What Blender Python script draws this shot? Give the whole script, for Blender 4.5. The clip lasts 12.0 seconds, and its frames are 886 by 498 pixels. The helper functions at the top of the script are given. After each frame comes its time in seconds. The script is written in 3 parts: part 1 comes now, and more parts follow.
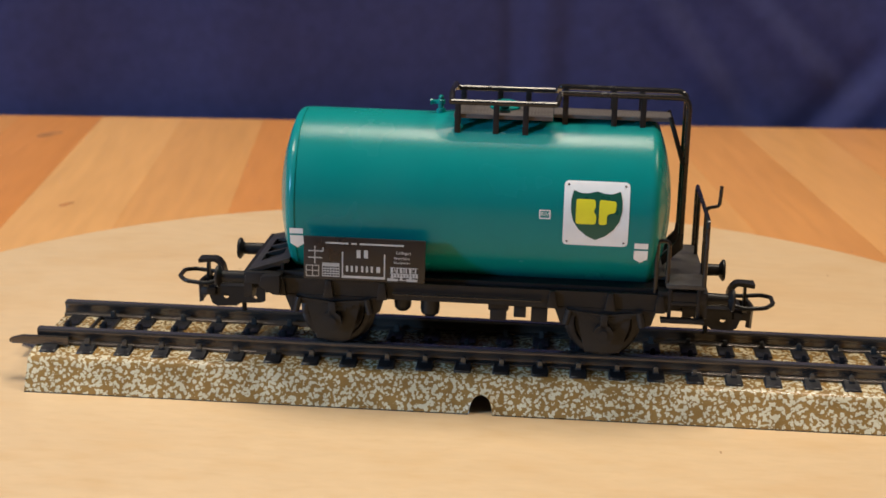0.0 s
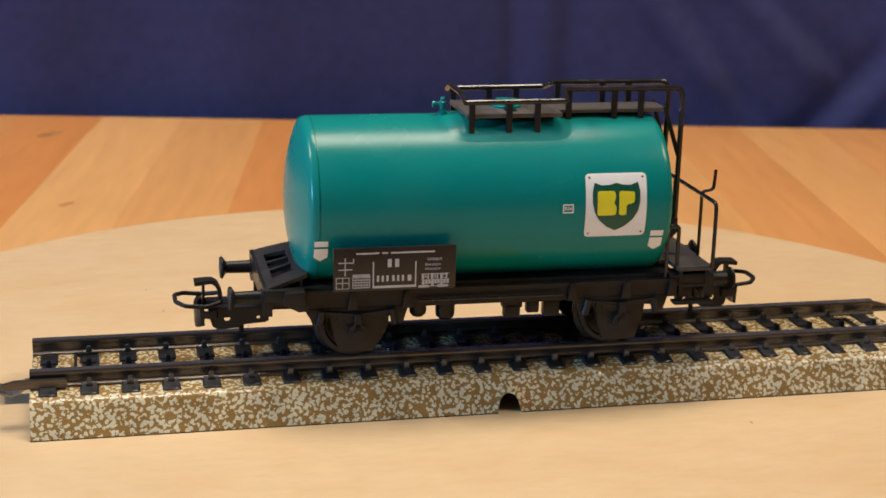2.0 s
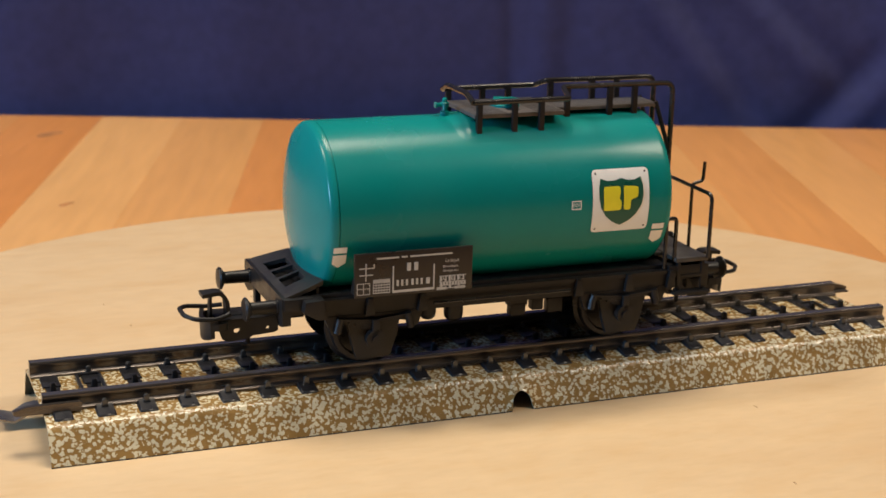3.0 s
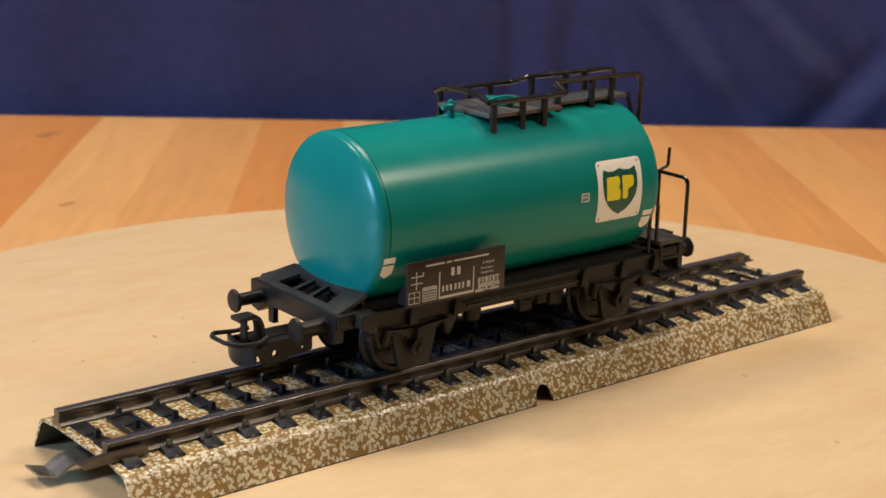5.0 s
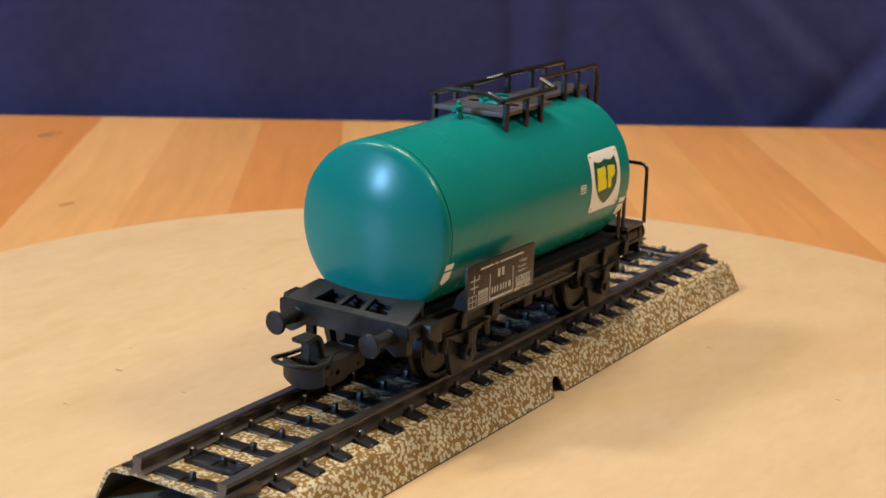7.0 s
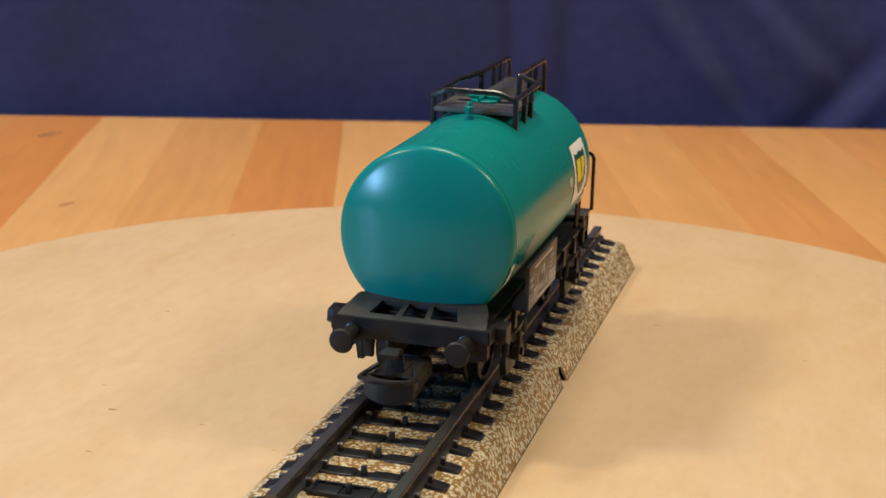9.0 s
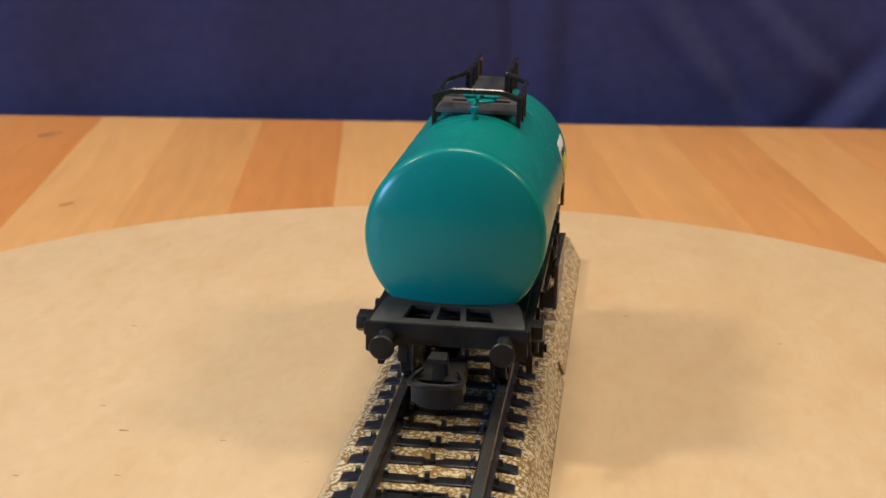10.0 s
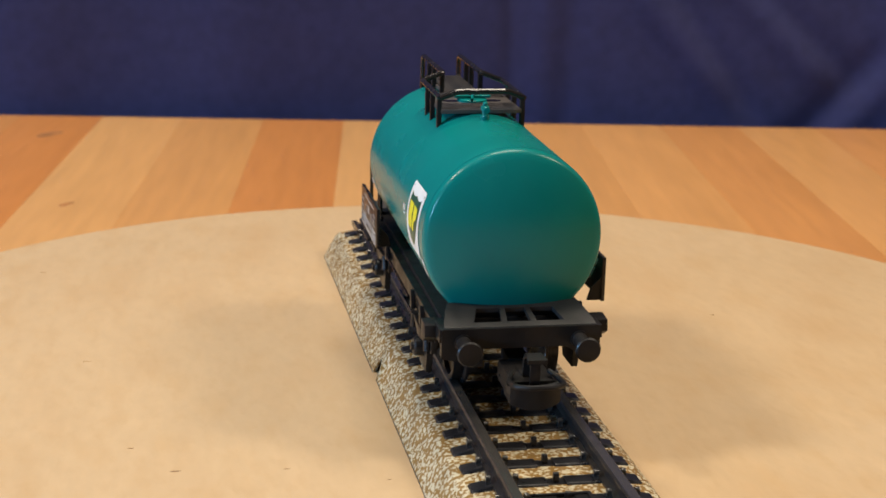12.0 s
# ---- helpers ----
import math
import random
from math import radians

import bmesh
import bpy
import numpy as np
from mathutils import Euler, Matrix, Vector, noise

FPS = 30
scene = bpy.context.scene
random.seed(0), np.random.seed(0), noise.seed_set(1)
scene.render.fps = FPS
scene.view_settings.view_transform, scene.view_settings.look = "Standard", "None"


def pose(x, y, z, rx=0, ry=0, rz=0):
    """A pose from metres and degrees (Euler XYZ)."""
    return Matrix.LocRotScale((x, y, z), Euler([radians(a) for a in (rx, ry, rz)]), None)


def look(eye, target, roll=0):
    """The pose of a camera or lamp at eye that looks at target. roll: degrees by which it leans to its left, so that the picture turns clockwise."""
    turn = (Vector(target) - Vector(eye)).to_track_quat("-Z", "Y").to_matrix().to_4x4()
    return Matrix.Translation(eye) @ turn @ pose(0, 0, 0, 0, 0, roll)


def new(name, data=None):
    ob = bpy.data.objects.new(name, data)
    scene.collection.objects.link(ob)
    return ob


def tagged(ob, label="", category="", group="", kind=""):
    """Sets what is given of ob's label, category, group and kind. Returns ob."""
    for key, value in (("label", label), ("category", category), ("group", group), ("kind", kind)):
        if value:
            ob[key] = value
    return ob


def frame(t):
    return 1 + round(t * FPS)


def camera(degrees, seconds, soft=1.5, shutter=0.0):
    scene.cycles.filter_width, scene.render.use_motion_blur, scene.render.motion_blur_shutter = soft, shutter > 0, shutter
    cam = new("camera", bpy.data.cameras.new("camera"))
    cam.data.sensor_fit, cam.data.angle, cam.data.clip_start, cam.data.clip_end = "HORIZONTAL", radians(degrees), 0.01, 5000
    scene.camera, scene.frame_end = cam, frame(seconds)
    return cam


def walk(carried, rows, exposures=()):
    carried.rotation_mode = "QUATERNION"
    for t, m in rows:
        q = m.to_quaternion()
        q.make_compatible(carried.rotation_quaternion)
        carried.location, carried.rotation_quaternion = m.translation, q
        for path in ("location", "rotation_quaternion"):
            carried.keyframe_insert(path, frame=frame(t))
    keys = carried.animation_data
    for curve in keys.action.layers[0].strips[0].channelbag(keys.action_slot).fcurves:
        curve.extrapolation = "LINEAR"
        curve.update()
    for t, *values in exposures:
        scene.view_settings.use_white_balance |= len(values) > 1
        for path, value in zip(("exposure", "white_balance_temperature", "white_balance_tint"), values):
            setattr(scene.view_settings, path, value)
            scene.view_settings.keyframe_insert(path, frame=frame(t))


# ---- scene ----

# ================= camera =================
cam = camera(31.924, 12.0, soft=1.6)
cam.data.dof.use_dof, cam.data.dof.focus_distance, cam.data.dof.aperture_fstop = True, 0.285, 50.0
EYE = Vector((-0.005555, -0.298387, 0.110391))
CAM = Matrix.Translation(EYE) @ pose(0, 0, 0, 90 - 15.533, 0, 0) @ pose(0, 0, 0, 0, 0, 1.4205)
walk(cam, [(0.0, CAM), (12.0, CAM)], exposures=[(0.0, 0.0), (2.5, 0.02), (5.0, 0.03), (7.0, 0.06), (9.5, -0.02), (12.0, -0.05)])

# ================= light =================
world = bpy.data.worlds.new("room_air")
scene.world = world
world.use_nodes = True
world.node_tree.nodes["Background"].inputs[0].default_value = (0.9, 0.8, 0.7, 1)
world.node_tree.nodes["Background"].inputs[1].default_value = 0.05


def area_lamp(name, eye, target, width, height, power, colour):
    data = bpy.data.lights.new(name, "AREA")
    data.shape, data.size, data.size_y, data.energy, data.color = "RECTANGLE", width, height, power, colour
    lamp = new(name, data)
    lamp.matrix_world = look(eye, target)
    return lamp


area_lamp("left_lamp", (-1.22, -0.10, 1.37), (0, 0, 0.02), 0.25, 0.25, 17.6, (1.0, 0.88, 0.72))
area_lamp("right_lamp", (1.22, -0.12, 1.37), (0, 0, 0.02), 0.36, 0.36, 13.9, (1.0, 0.86, 0.69))
area_lamp("ceiling_light", (0.05, 0.32, 1.60), (0.05, 0.28, 0), 0.7, 0.5, 22.0, (1.0, 0.88, 0.72))
area_lamp("window_light", (-1.66, -0.97, 0.44), (-0.15, -0.1, 0.05), 0.13, 0.30, 26.5, (0.29, 0.58, 1.0))

# ================= materials =================


def material(name, colour, rough=0.5, metal=0.0, coat=0.0, spread=0.12, grain=0.0, scale=300.0, bump=0.0, bump_scale=2000.0,
             stretch=(1, 1, 1), per_object=0.0, rough_spread=0.1, specular=0.5, blotch=None):
    """Base colour varied by two noises, roughness by a third, fine relief by a fourth; sizes in 1/m."""
    m = bpy.data.materials.new(name)
    m.use_nodes = True
    n, l = m.node_tree.nodes, m.node_tree.links
    b = n["Principled BSDF"]
    b.inputs["Roughness"].default_value, b.inputs["Metallic"].default_value = rough, metal
    b.inputs["Coat Weight"].default_value, b.inputs["Coat Roughness"].default_value = coat, 0.15
    b.inputs["Specular IOR Level"].default_value = specular
    co = n.new("ShaderNodeTexCoord")
    mp = n.new("ShaderNodeMapping")
    mp.inputs["Scale"].default_value = stretch
    l.new(co.outputs["Object"], mp.inputs["Vector"])

    def fog(sc, detail=3.0):
        t = n.new("ShaderNodeTexNoise")
        t.inputs["Scale"].default_value, t.inputs["Detail"].default_value = sc, detail
        l.new(mp.outputs["Vector"], t.inputs["Vector"])
        return t.outputs["Fac"]

    def ranged(fac, lo, hi):
        r = n.new("ShaderNodeMapRange")
        r.inputs["To Min"].default_value, r.inputs["To Max"].default_value = lo, hi
        r.inputs["From Min"].default_value, r.inputs["From Max"].default_value = 0.3, 0.7
        l.new(fac, r.inputs["Value"])
        return r.outputs["Result"]

    def times(a, c):
        x = n.new("ShaderNodeMath")
        x.operation = "MULTIPLY"
        l.new(a, x.inputs[0])
        l.new(c, x.inputs[1])
        return x.outputs[0]

    value = times(ranged(fog(scale * 0.15), 1 - spread, 1 + spread), ranged(fog(scale, 6), 1 - spread - grain, 1 + spread + grain))
    if per_object:
        info = n.new("ShaderNodeObjectInfo")
        r = n.new("ShaderNodeMapRange")
        r.inputs["To Min"].default_value, r.inputs["To Max"].default_value = 1 - per_object, 1 + per_object
        l.new(info.outputs["Random"], r.inputs["Value"])
        value = times(value, r.outputs["Result"])
    mul = n.new("ShaderNodeVectorMath")
    mul.operation = "SCALE"
    mul.inputs[0].default_value = colour
    l.new(value, mul.inputs["Scale"])
    out = mul.outputs["Vector"]
    for tint, size, amount in blotch or ():
        mix = n.new("ShaderNodeMix")
        mix.data_type = "RGBA"
        mix.inputs["B"].default_value = (*tint, 1)
        r = n.new("ShaderNodeMapRange")
        r.inputs["From Min"].default_value, r.inputs["From Max"].default_value, r.inputs["To Max"].default_value = 0.5, 0.75, amount
        l.new(fog(size, 5), r.inputs["Value"])
        l.new(r.outputs["Result"], mix.inputs["Factor"])
        l.new(out, mix.inputs["A"])
        out = mix.outputs["Result"]
    l.new(out, b.inputs["Base Color"])
    l.new(ranged(fog(scale * 0.6), max(0.03, rough - rough_spread), min(1, rough + rough_spread)), b.inputs["Roughness"])
    if bump:
        bp = n.new("ShaderNodeBump")
        bp.inputs["Strength"].default_value, bp.inputs["Distance"].default_value = bump, 0.0002
        l.new(fog(bump_scale, 4), bp.inputs["Height"])
        l.new(bp.outputs["Normal"], b.inputs["Normal"])
    return m


def speckle_material():
    """Brown lacquered sheet printed with cream gravel flecks."""
    m = bpy.data.materials.new("printed_gravel")
    m.use_nodes = True
    n, l = m.node_tree.nodes, m.node_tree.links
    b = n["Principled BSDF"]
    co = n.new("ShaderNodeTexCoord")
    warp = n.new("ShaderNodeTexNoise")
    warp.inputs["Scale"].default_value = 620
    l.new(co.outputs["Object"], warp.inputs["Vector"])
    mixv = n.new("ShaderNodeMix")
    mixv.data_type = "VECTOR"
    mixv.inputs["Factor"].default_value = 0.0015
    l.new(co.outputs["Object"], mixv.inputs["A"])
    l.new(warp.outputs["Color"], mixv.inputs["B"])
    cell = n.new("ShaderNodeTexVoronoi")
    cell.inputs["Scale"].default_value = 1120
    l.new(mixv.outputs["Result"], cell.inputs["Vector"])
    wob = n.new("ShaderNodeTexNoise")
    wob.inputs["Scale"].default_value, wob.inputs["Detail"].default_value = 1900, 1.0
    l.new(co.outputs["Object"], wob.inputs["Vector"])
    bend = n.new("ShaderNodeMath")
    bend.operation, bend.inputs[1].default_value = "MULTIPLY_ADD", 0.9
    l.new(wob.outputs["Fac"], bend.inputs[0])
    l.new(cell.outputs["Distance"], bend.inputs[2])
    a = n.new("ShaderNodeMath")
    a.operation, a.inputs[0].default_value = "SUBTRACT", 1.425
    l.new(bend.outputs[0], a.inputs[1])
    ramp = n.new("ShaderNodeValToRGB")
    e = ramp.color_ramp.elements
    e[0].position, e[0].color = 0.482, (0.255, 0.152, 0.05, 1)
    e[1].position, e[1].color = 0.522, (0.56, 0.505, 0.355, 1)
    l.new(a.outputs[0], ramp.inputs["Fac"])
    tone = n.new("ShaderNodeTexNoise")
    tone.inputs["Scale"].default_value, tone.inputs["Detail"].default_value = 150, 4
    l.new(co.outputs["Object"], tone.inputs["Vector"])
    r = n.new("ShaderNodeMapRange")
    r.inputs["From Min"].default_value, r.inputs["From Max"].default_value = 0.3, 0.7
    r.inputs["To Min"].default_value, r.inputs["To Max"].default_value = 0.8, 1.15
    l.new(tone.outputs["Fac"], r.inputs["Value"])
    mul = n.new("ShaderNodeVectorMath")
    mul.operation = "SCALE"
    l.new(ramp.outputs["Color"], mul.inputs[0])
    l.new(r.outputs["Result"], mul.inputs["Scale"])
    l.new(mul.outputs["Vector"], b.inputs["Base Color"])
    b.inputs["Roughness"].default_value = 0.22
    bp = n.new("ShaderNodeBump")
    bp.inputs["Strength"].default_value, bp.inputs["Distance"].default_value = 0.3, 0.0003
    l.new(a.outputs[0], bp.inputs["Height"])
    l.new(bp.outputs["Normal"], b.inputs["Normal"])
    return m


GREEN = material("green_plastic", (0.002, 0.197, 0.183), 0.25, spread=0.04, scale=120, bump=0.05, bump_scale=1500, rough_spread=0.04, specular=0.25, blotch=(((0.025, 0.215, 0.20), 45, 0.25),))
BLACK = material("black_plastic", (0.0135, 0.0124, 0.0122), 0.40, spread=0.18, scale=400, bump=0.25, bump_scale=2500, specular=0.27)
GLOSS = material("glossy_black_wire", (0.014, 0.0122, 0.0115), 0.22, spread=0.15, scale=400)
WHEEL = material("blackened_wheel", (0.022, 0.021, 0.022), 0.32, metal=0.5, spread=0.2, scale=400, specular=0.3)
RAIL = material("browned_rail_steel", (0.13, 0.112, 0.10), 0.30, metal=0.8, spread=0.2, scale=350, stretch=(0.1, 1, 1), bump=0.1)
RAIL_TOP = material("worn_rail_top", (0.36, 0.335, 0.31), 0.22, metal=0.9, spread=0.2, scale=350, stretch=(0.1, 1, 1))
BARE = material("bare_steel", (0.32, 0.31, 0.30), 0.32, metal=0.9, spread=0.15, scale=500)
SLEEPER = material("sleeper_black", (0.012, 0.012, 0.014), 0.33, spread=0.2, scale=500, per_object=0.15, bump=0.2)
CLIP = material("worn_black_clip", (0.085, 0.083, 0.08), 0.18, metal=0.5, spread=0.3, scale=900, specular=0.8)
INNER = material("dull_green_underside", (0.055, 0.06, 0.045), 0.5, spread=0.2, scale=200)
DECK = material("dark_grey_tread", (0.085, 0.074, 0.068), 0.48, spread=0.15, scale=500, bump=0.2)
# the end plate's black, lightened to hold the reflection seen on it
TREAD = material("sheen_black_tread", (0.028, 0.0255, 0.024), 0.42, spread=0.15, scale=500, bump=0.2)
# lit copy of the black plastic: platform top raised towards brown for its highlight
PLATE = material("lit_black_plate", (0.052, 0.046, 0.040), 0.46, spread=0.2, scale=350, bump=0.25)
GRAVEL = speckle_material()
WHITE = material("white_print", (0.82, 0.82, 0.78), 0.4, spread=0.04, scale=300)
SHIELD = material("dark_green_print", (0.006, 0.085, 0.055), 0.35, spread=0.05, scale=300)
YELLOW = material("yellow_print", (0.78, 0.70, 0.03), 0.4, spread=0.05, scale=300)
# the board's own brown; also colours the shade line under the gravel bed
BROWN = material("dark_brown_board_and_shade_line", (0.015, 0.0115, 0.0105), 0.36, spread=0.1, scale=400, bump=0.1)
PRINT = material("pale_grey_print", (0.46, 0.45, 0.43), 0.45, spread=0.08, scale=800)
PLY = material("pale_plywood", (0.580, 0.418, 0.245), 0.42, spread=0.014, grain=0.02, scale=260, stretch=(0.6, 1.4, 1), bump=0.04, bump_scale=900, rough_spread=0.02, blotch=(((0.50, 0.31, 0.145), 32, 0.42), ((0.53, 0.34, 0.16), 95, 0.42), ((0.46, 0.28, 0.12), 300, 0.2)))
FLECK = material("brown_wood_fleck", (0.36, 0.22, 0.11), 0.5, spread=0.2, scale=900)
PLY_EDGE = material("plywood_edge", (0.52, 0.36, 0.20), 0.6, spread=0.15, scale=120, stretch=(1, 1, 8))
STAIN = material("wood_fleck", (0.16, 0.09, 0.04), 0.6, spread=0.2, scale=900)
WOODS = [material("beech_stave_" + k, c, 0.36, spread=0.035, grain=0.015, scale=90, stretch=(3.0, 0.3, 1), bump=0.05, bump_scale=500, per_object=0.03, rough_spread=0.03)
         for k, c in (("pale", (0.62, 0.335, 0.125)), ("tan", (0.58, 0.29, 0.098)), ("orange", (0.555, 0.25, 0.076)), ("red", (0.53, 0.215, 0.058)))]
KNOT = material("wood_knot", (0.27, 0.12, 0.045), 0.5, spread=0.3, scale=300)
CLOTH = material("navy_cloth", (0.032, 0.035, 0.099), 0.85, spread=0.06, grain=0.04, scale=150, bump=0.5, bump_scale=3500, specular=0.15)
# for the unseen walls and ceiling; kept dim to limit bounced fill light
PAINT = material("dimmed_bounce_paint", (0.21, 0.19, 0.165), 0.8, spread=0.04, scale=8)
FLOORING = material("brown_floor", (0.22, 0.14, 0.08), 0.5, spread=0.1, scale=15)

# ================= shape helpers (all in millimetres) =================


class Shape:
    """A bmesh under construction; lengths in millimetres."""

    def __init__(self):
        self.bm = bmesh.new()

    def box(self, x0, x1, y0, y1, z0, z1, bevel=0.0):
        v = [self.bm.verts.new((x, y, z)) for x in (x0, x1) for y in (y0, y1) for z in (z0, z1)]
        f = [self.bm.faces.new([v[i] for i in q]) for q in ((0, 1, 3, 2), (4, 6, 7, 5), (0, 4, 5, 1), (2, 3, 7, 6), (0, 2, 6, 4), (1, 5, 7, 3))]
        if bevel:
            bmesh.ops.bevel(self.bm, geom=list({e for q in f for e in q.edges}), offset=bevel, segments=2, affect="EDGES", profile=0.6)
        return self

    def prism(self, poly, axis, a, b, bevel=0.0):
        """A polygon of pairs drawn out along an axis from a to b; the pairs are the other two coordinates in order."""
        k = "xyz".index(axis)

        def at(p, d):
            q = list(p)
            q.insert(k, d)
            return self.bm.verts.new(q)
        lo, hi = [at(p, a) for p in poly], [at(p, b) for p in poly]
        fs = [self.bm.faces.new(lo[::-1]), self.bm.faces.new(hi)]
        m = len(poly)
        fs += [self.bm.faces.new((lo[i], lo[(i + 1) % m], hi[(i + 1) % m], hi[i])) for i in range(m)]
        if bevel:
            bmesh.ops.bevel(self.bm, geom=list({e for q in fs for e in q.edges}), offset=bevel, segments=2, affect="EDGES", profile=0.6)
        return self

    def rings(self, rings, closed=False):
        """Skin over rings of equal count; ends capped unless closed."""
        vs = [[self.bm.verts.new(p) for p in r] for r in rings]
        m = len(vs[0])
        pairs = list(zip(vs, vs[1:])) + ([(vs[-1], vs[0])] if closed else [])
        for a, b in pairs:
            for i in range(m):
                self.bm.faces.new((a[i], a[(i + 1) % m], b[(i + 1) % m], b[i]))
        if not closed:
            self.bm.faces.new(vs[0][::-1])
            self.bm.faces.new(vs[-1])
        return self

    def lathe(self, profile, origin, axis="x", seg=32):
        """Profile of (distance along the axis, radius) turned about an axis through origin."""
        k = "xyz".index(axis)
        rings = []
        for d, r in profile:
            ring = []
            for i in range(seg):
                t = 2 * math.pi * i / seg
                c = [r * math.cos(t), r * math.sin(t)]
                c.insert(k, d)
                ring.append([a + b for a, b in zip(origin, c)])
            rings.append(ring)
        return self.rings(rings)

    def rod(self, path, r, seg=10, r2=None):
        """A round wire along a path, mitred at the bends; r2 flattens it."""
        p = [Vector(q) for q in path]
        rings = []
        side = None
        for i, q in enumerate(p):
            a = (q - p[i - 1]).normalized() if i else (p[1] - q).normalized()
            b = (p[i + 1] - q).normalized() if i + 1 < len(p) else a
            t = (a + b).normalized()
            if side is None:
                side = t.cross(Vector((0, 0, 1)))
                if side.length < 0.1:
                    side = t.cross(Vector((0, 1, 0)))
            side = (side - t * side.dot(t)).normalized()
            up = side.cross(t)
            k = 1 / max(0.6, t.dot(a))
            rings.append([q + side * (r * k * math.cos(w)) + up * ((r2 or r) * k * math.sin(w))
                          for w in (2 * math.pi * j / seg for j in range(seg))])
        return self.rings(rings)


def rounded(points, r, steps=4):
    """A polygon of pairs with its corners rounded."""
    out = []
    m = len(points)
    for i in range(m):
        a, b, c = Vector(points[i - 1]), Vector(points[i]), Vector(points[(i + 1) % m])
        u, v = (a - b), (c - b)
        k = min(r, u.length * 0.45, v.length * 0.45)
        s, e = b + u.normalized() * k, b + v.normalized() * k
        for j in range(steps + 1):
            t = j / steps
            q = s * (1 - t) ** 2 + b * 2 * t * (1 - t) + e * t * t
            out.append((q.x, q.y))
    return out


def arc_path(path, r, steps=4):
    """A 3D path with rounded bends."""
    p = [Vector(q) for q in path]
    out = [p[0]]
    for a, b, c in zip(p, p[1:], p[2:]):
        u, v = a - b, c - b
        k = min(r, u.length * 0.45, v.length * 0.45)
        s, e = b + u.normalized() * k, b + v.normalized() * k
        out += [s * (1 - t) ** 2 + b * 2 * t * (1 - t) + e * t * t for t in (j / steps for j in range(steps + 1))]
    return out + [p[-1]]


def mesh_of(name, shape, mat, smooth=35):
    bm = shape.bm if isinstance(shape, Shape) else shape
    bmesh.ops.recalc_face_normals(bm, faces=bm.faces)
    bmesh.ops.scale(bm, vec=(0.001, 0.001, 0.001), verts=bm.verts)
    me = bpy.data.meshes.new(name)
    bm.to_mesh(me)
    bm.free()
    for q in (mat if isinstance(mat, (list, tuple)) else [mat]):
        me.materials.append(q)
    if smooth:
        me.polygons.foreach_set("use_smooth", [True] * len(me.polygons))
        me.set_sharp_from_angle(angle=radians(smooth))
    return me


def part(name, shape, mat, parent=None, label="", smooth=35):
    """One mesh object under a thing or a part; a ready mesh may be shared."""
    me = shape if isinstance(shape, bpy.types.Mesh) else mesh_of(name, shape, mat, smooth)
    ob = new(name, me)
    if parent is not None:
        ob.parent = parent
    if label:
        tagged(ob, label)
    return ob


def spot(ob, x, y, z, rz=0.0):
    ob.matrix_basis = pose(x / 1000, y / 1000, z / 1000, 0, 0, rz)
    return ob


def thing(name, label, category, group="", kind=""):
    return tagged(new(name), label, category, group, kind)


def lettering(name, text, size, mat, parent, m, label=""):
    """Raised writing in the built-in font, of that capital height in millimetres, at the pose m."""
    data = bpy.data.curves.new(name, "FONT")
    data.body, data.size, data.extrude, data.align_x, data.align_y = text, size * 0.001 / 0.7, 0.00002, "CENTER", "CENTER"
    data.resolution_u = 3
    tmp = bpy.data.objects.new(name, data)
    me = bpy.data.meshes.new_from_object(tmp)
    bpy.data.objects.remove(tmp)
    me.materials.append(mat)
    ob = new(name, me)
    ob.parent = parent
    ob.matrix_basis = m
    if label:
        tagged(ob, label)
    return ob


# ================= the room =================
ALPHA = 2.6  # the table and the cloth stand turned by this about the disc's axis
TABLE_Z = -35.0


def room():
    # unseen shell, added so walls and ceiling bounce the lamps' light
    f = Shape().box(-1700, 1900, -2000, 1300, -835, -785)
    tagged(part("floor", f, FLOORING, smooth=0), "plain brown floor of the room", "floor", kind="structure")
    c = Shape().box(-1700, 1900, -2000, 1300, 1650, 1700)
    tagged(part("ceiling", c, PAINT, smooth=0), "plain unseen ceiling, added to bounce light", "ceiling", kind="structure")
    for name, b in (("wall_north", (-1750, 1950, 1300, 1360)), ("wall_south", (-1750, 1950, -2060, -2000)), ("wall_east", (1900, 1960, -2000, 1300))):
        tagged(part(name, Shape().box(*b, -785, 1650), PAINT, smooth=0), "plain unseen wall, added to bounce light", "wall", kind="structure")
    w = Shape()
    w.box(-1760, -1700, -2000, -1150, -785, 1650).box(-1760, -1700, -290, 1300, -785, 1650)
    w.box(-1760, -1700, -1150, -290, -785, -50).box(-1760, -1700, -1150, -290, 890, 1650)
    tagged(part("wall_west", w, PAINT, smooth=0), "plain unseen wall with a window opening, added to bounce light", "wall", kind="structure")


# upright folds: middle, width, depth, slant; short slanting creases: two ends, width, depth
FOLDS = [(66, 9, 2.2, 0.03), (250, 14, 6, -0.1), (-90, 30, 4, 0.1), (-190, 26, 5, 0.05)]
CREASES = [((122, 20), (150, -14), 7, 3.6), ((136, 24), (170, -26), 6, -2.4), ((160, 34), (200, -6), 7, 3.0), ((176, 30), (214, -4), 7, -2.6),
           ((196, -48), (236, -6), 9, -4.0), ((222, -40), (250, -2), 9, 3.5), ((82, 60), (78, -60), 8, -1.5)]


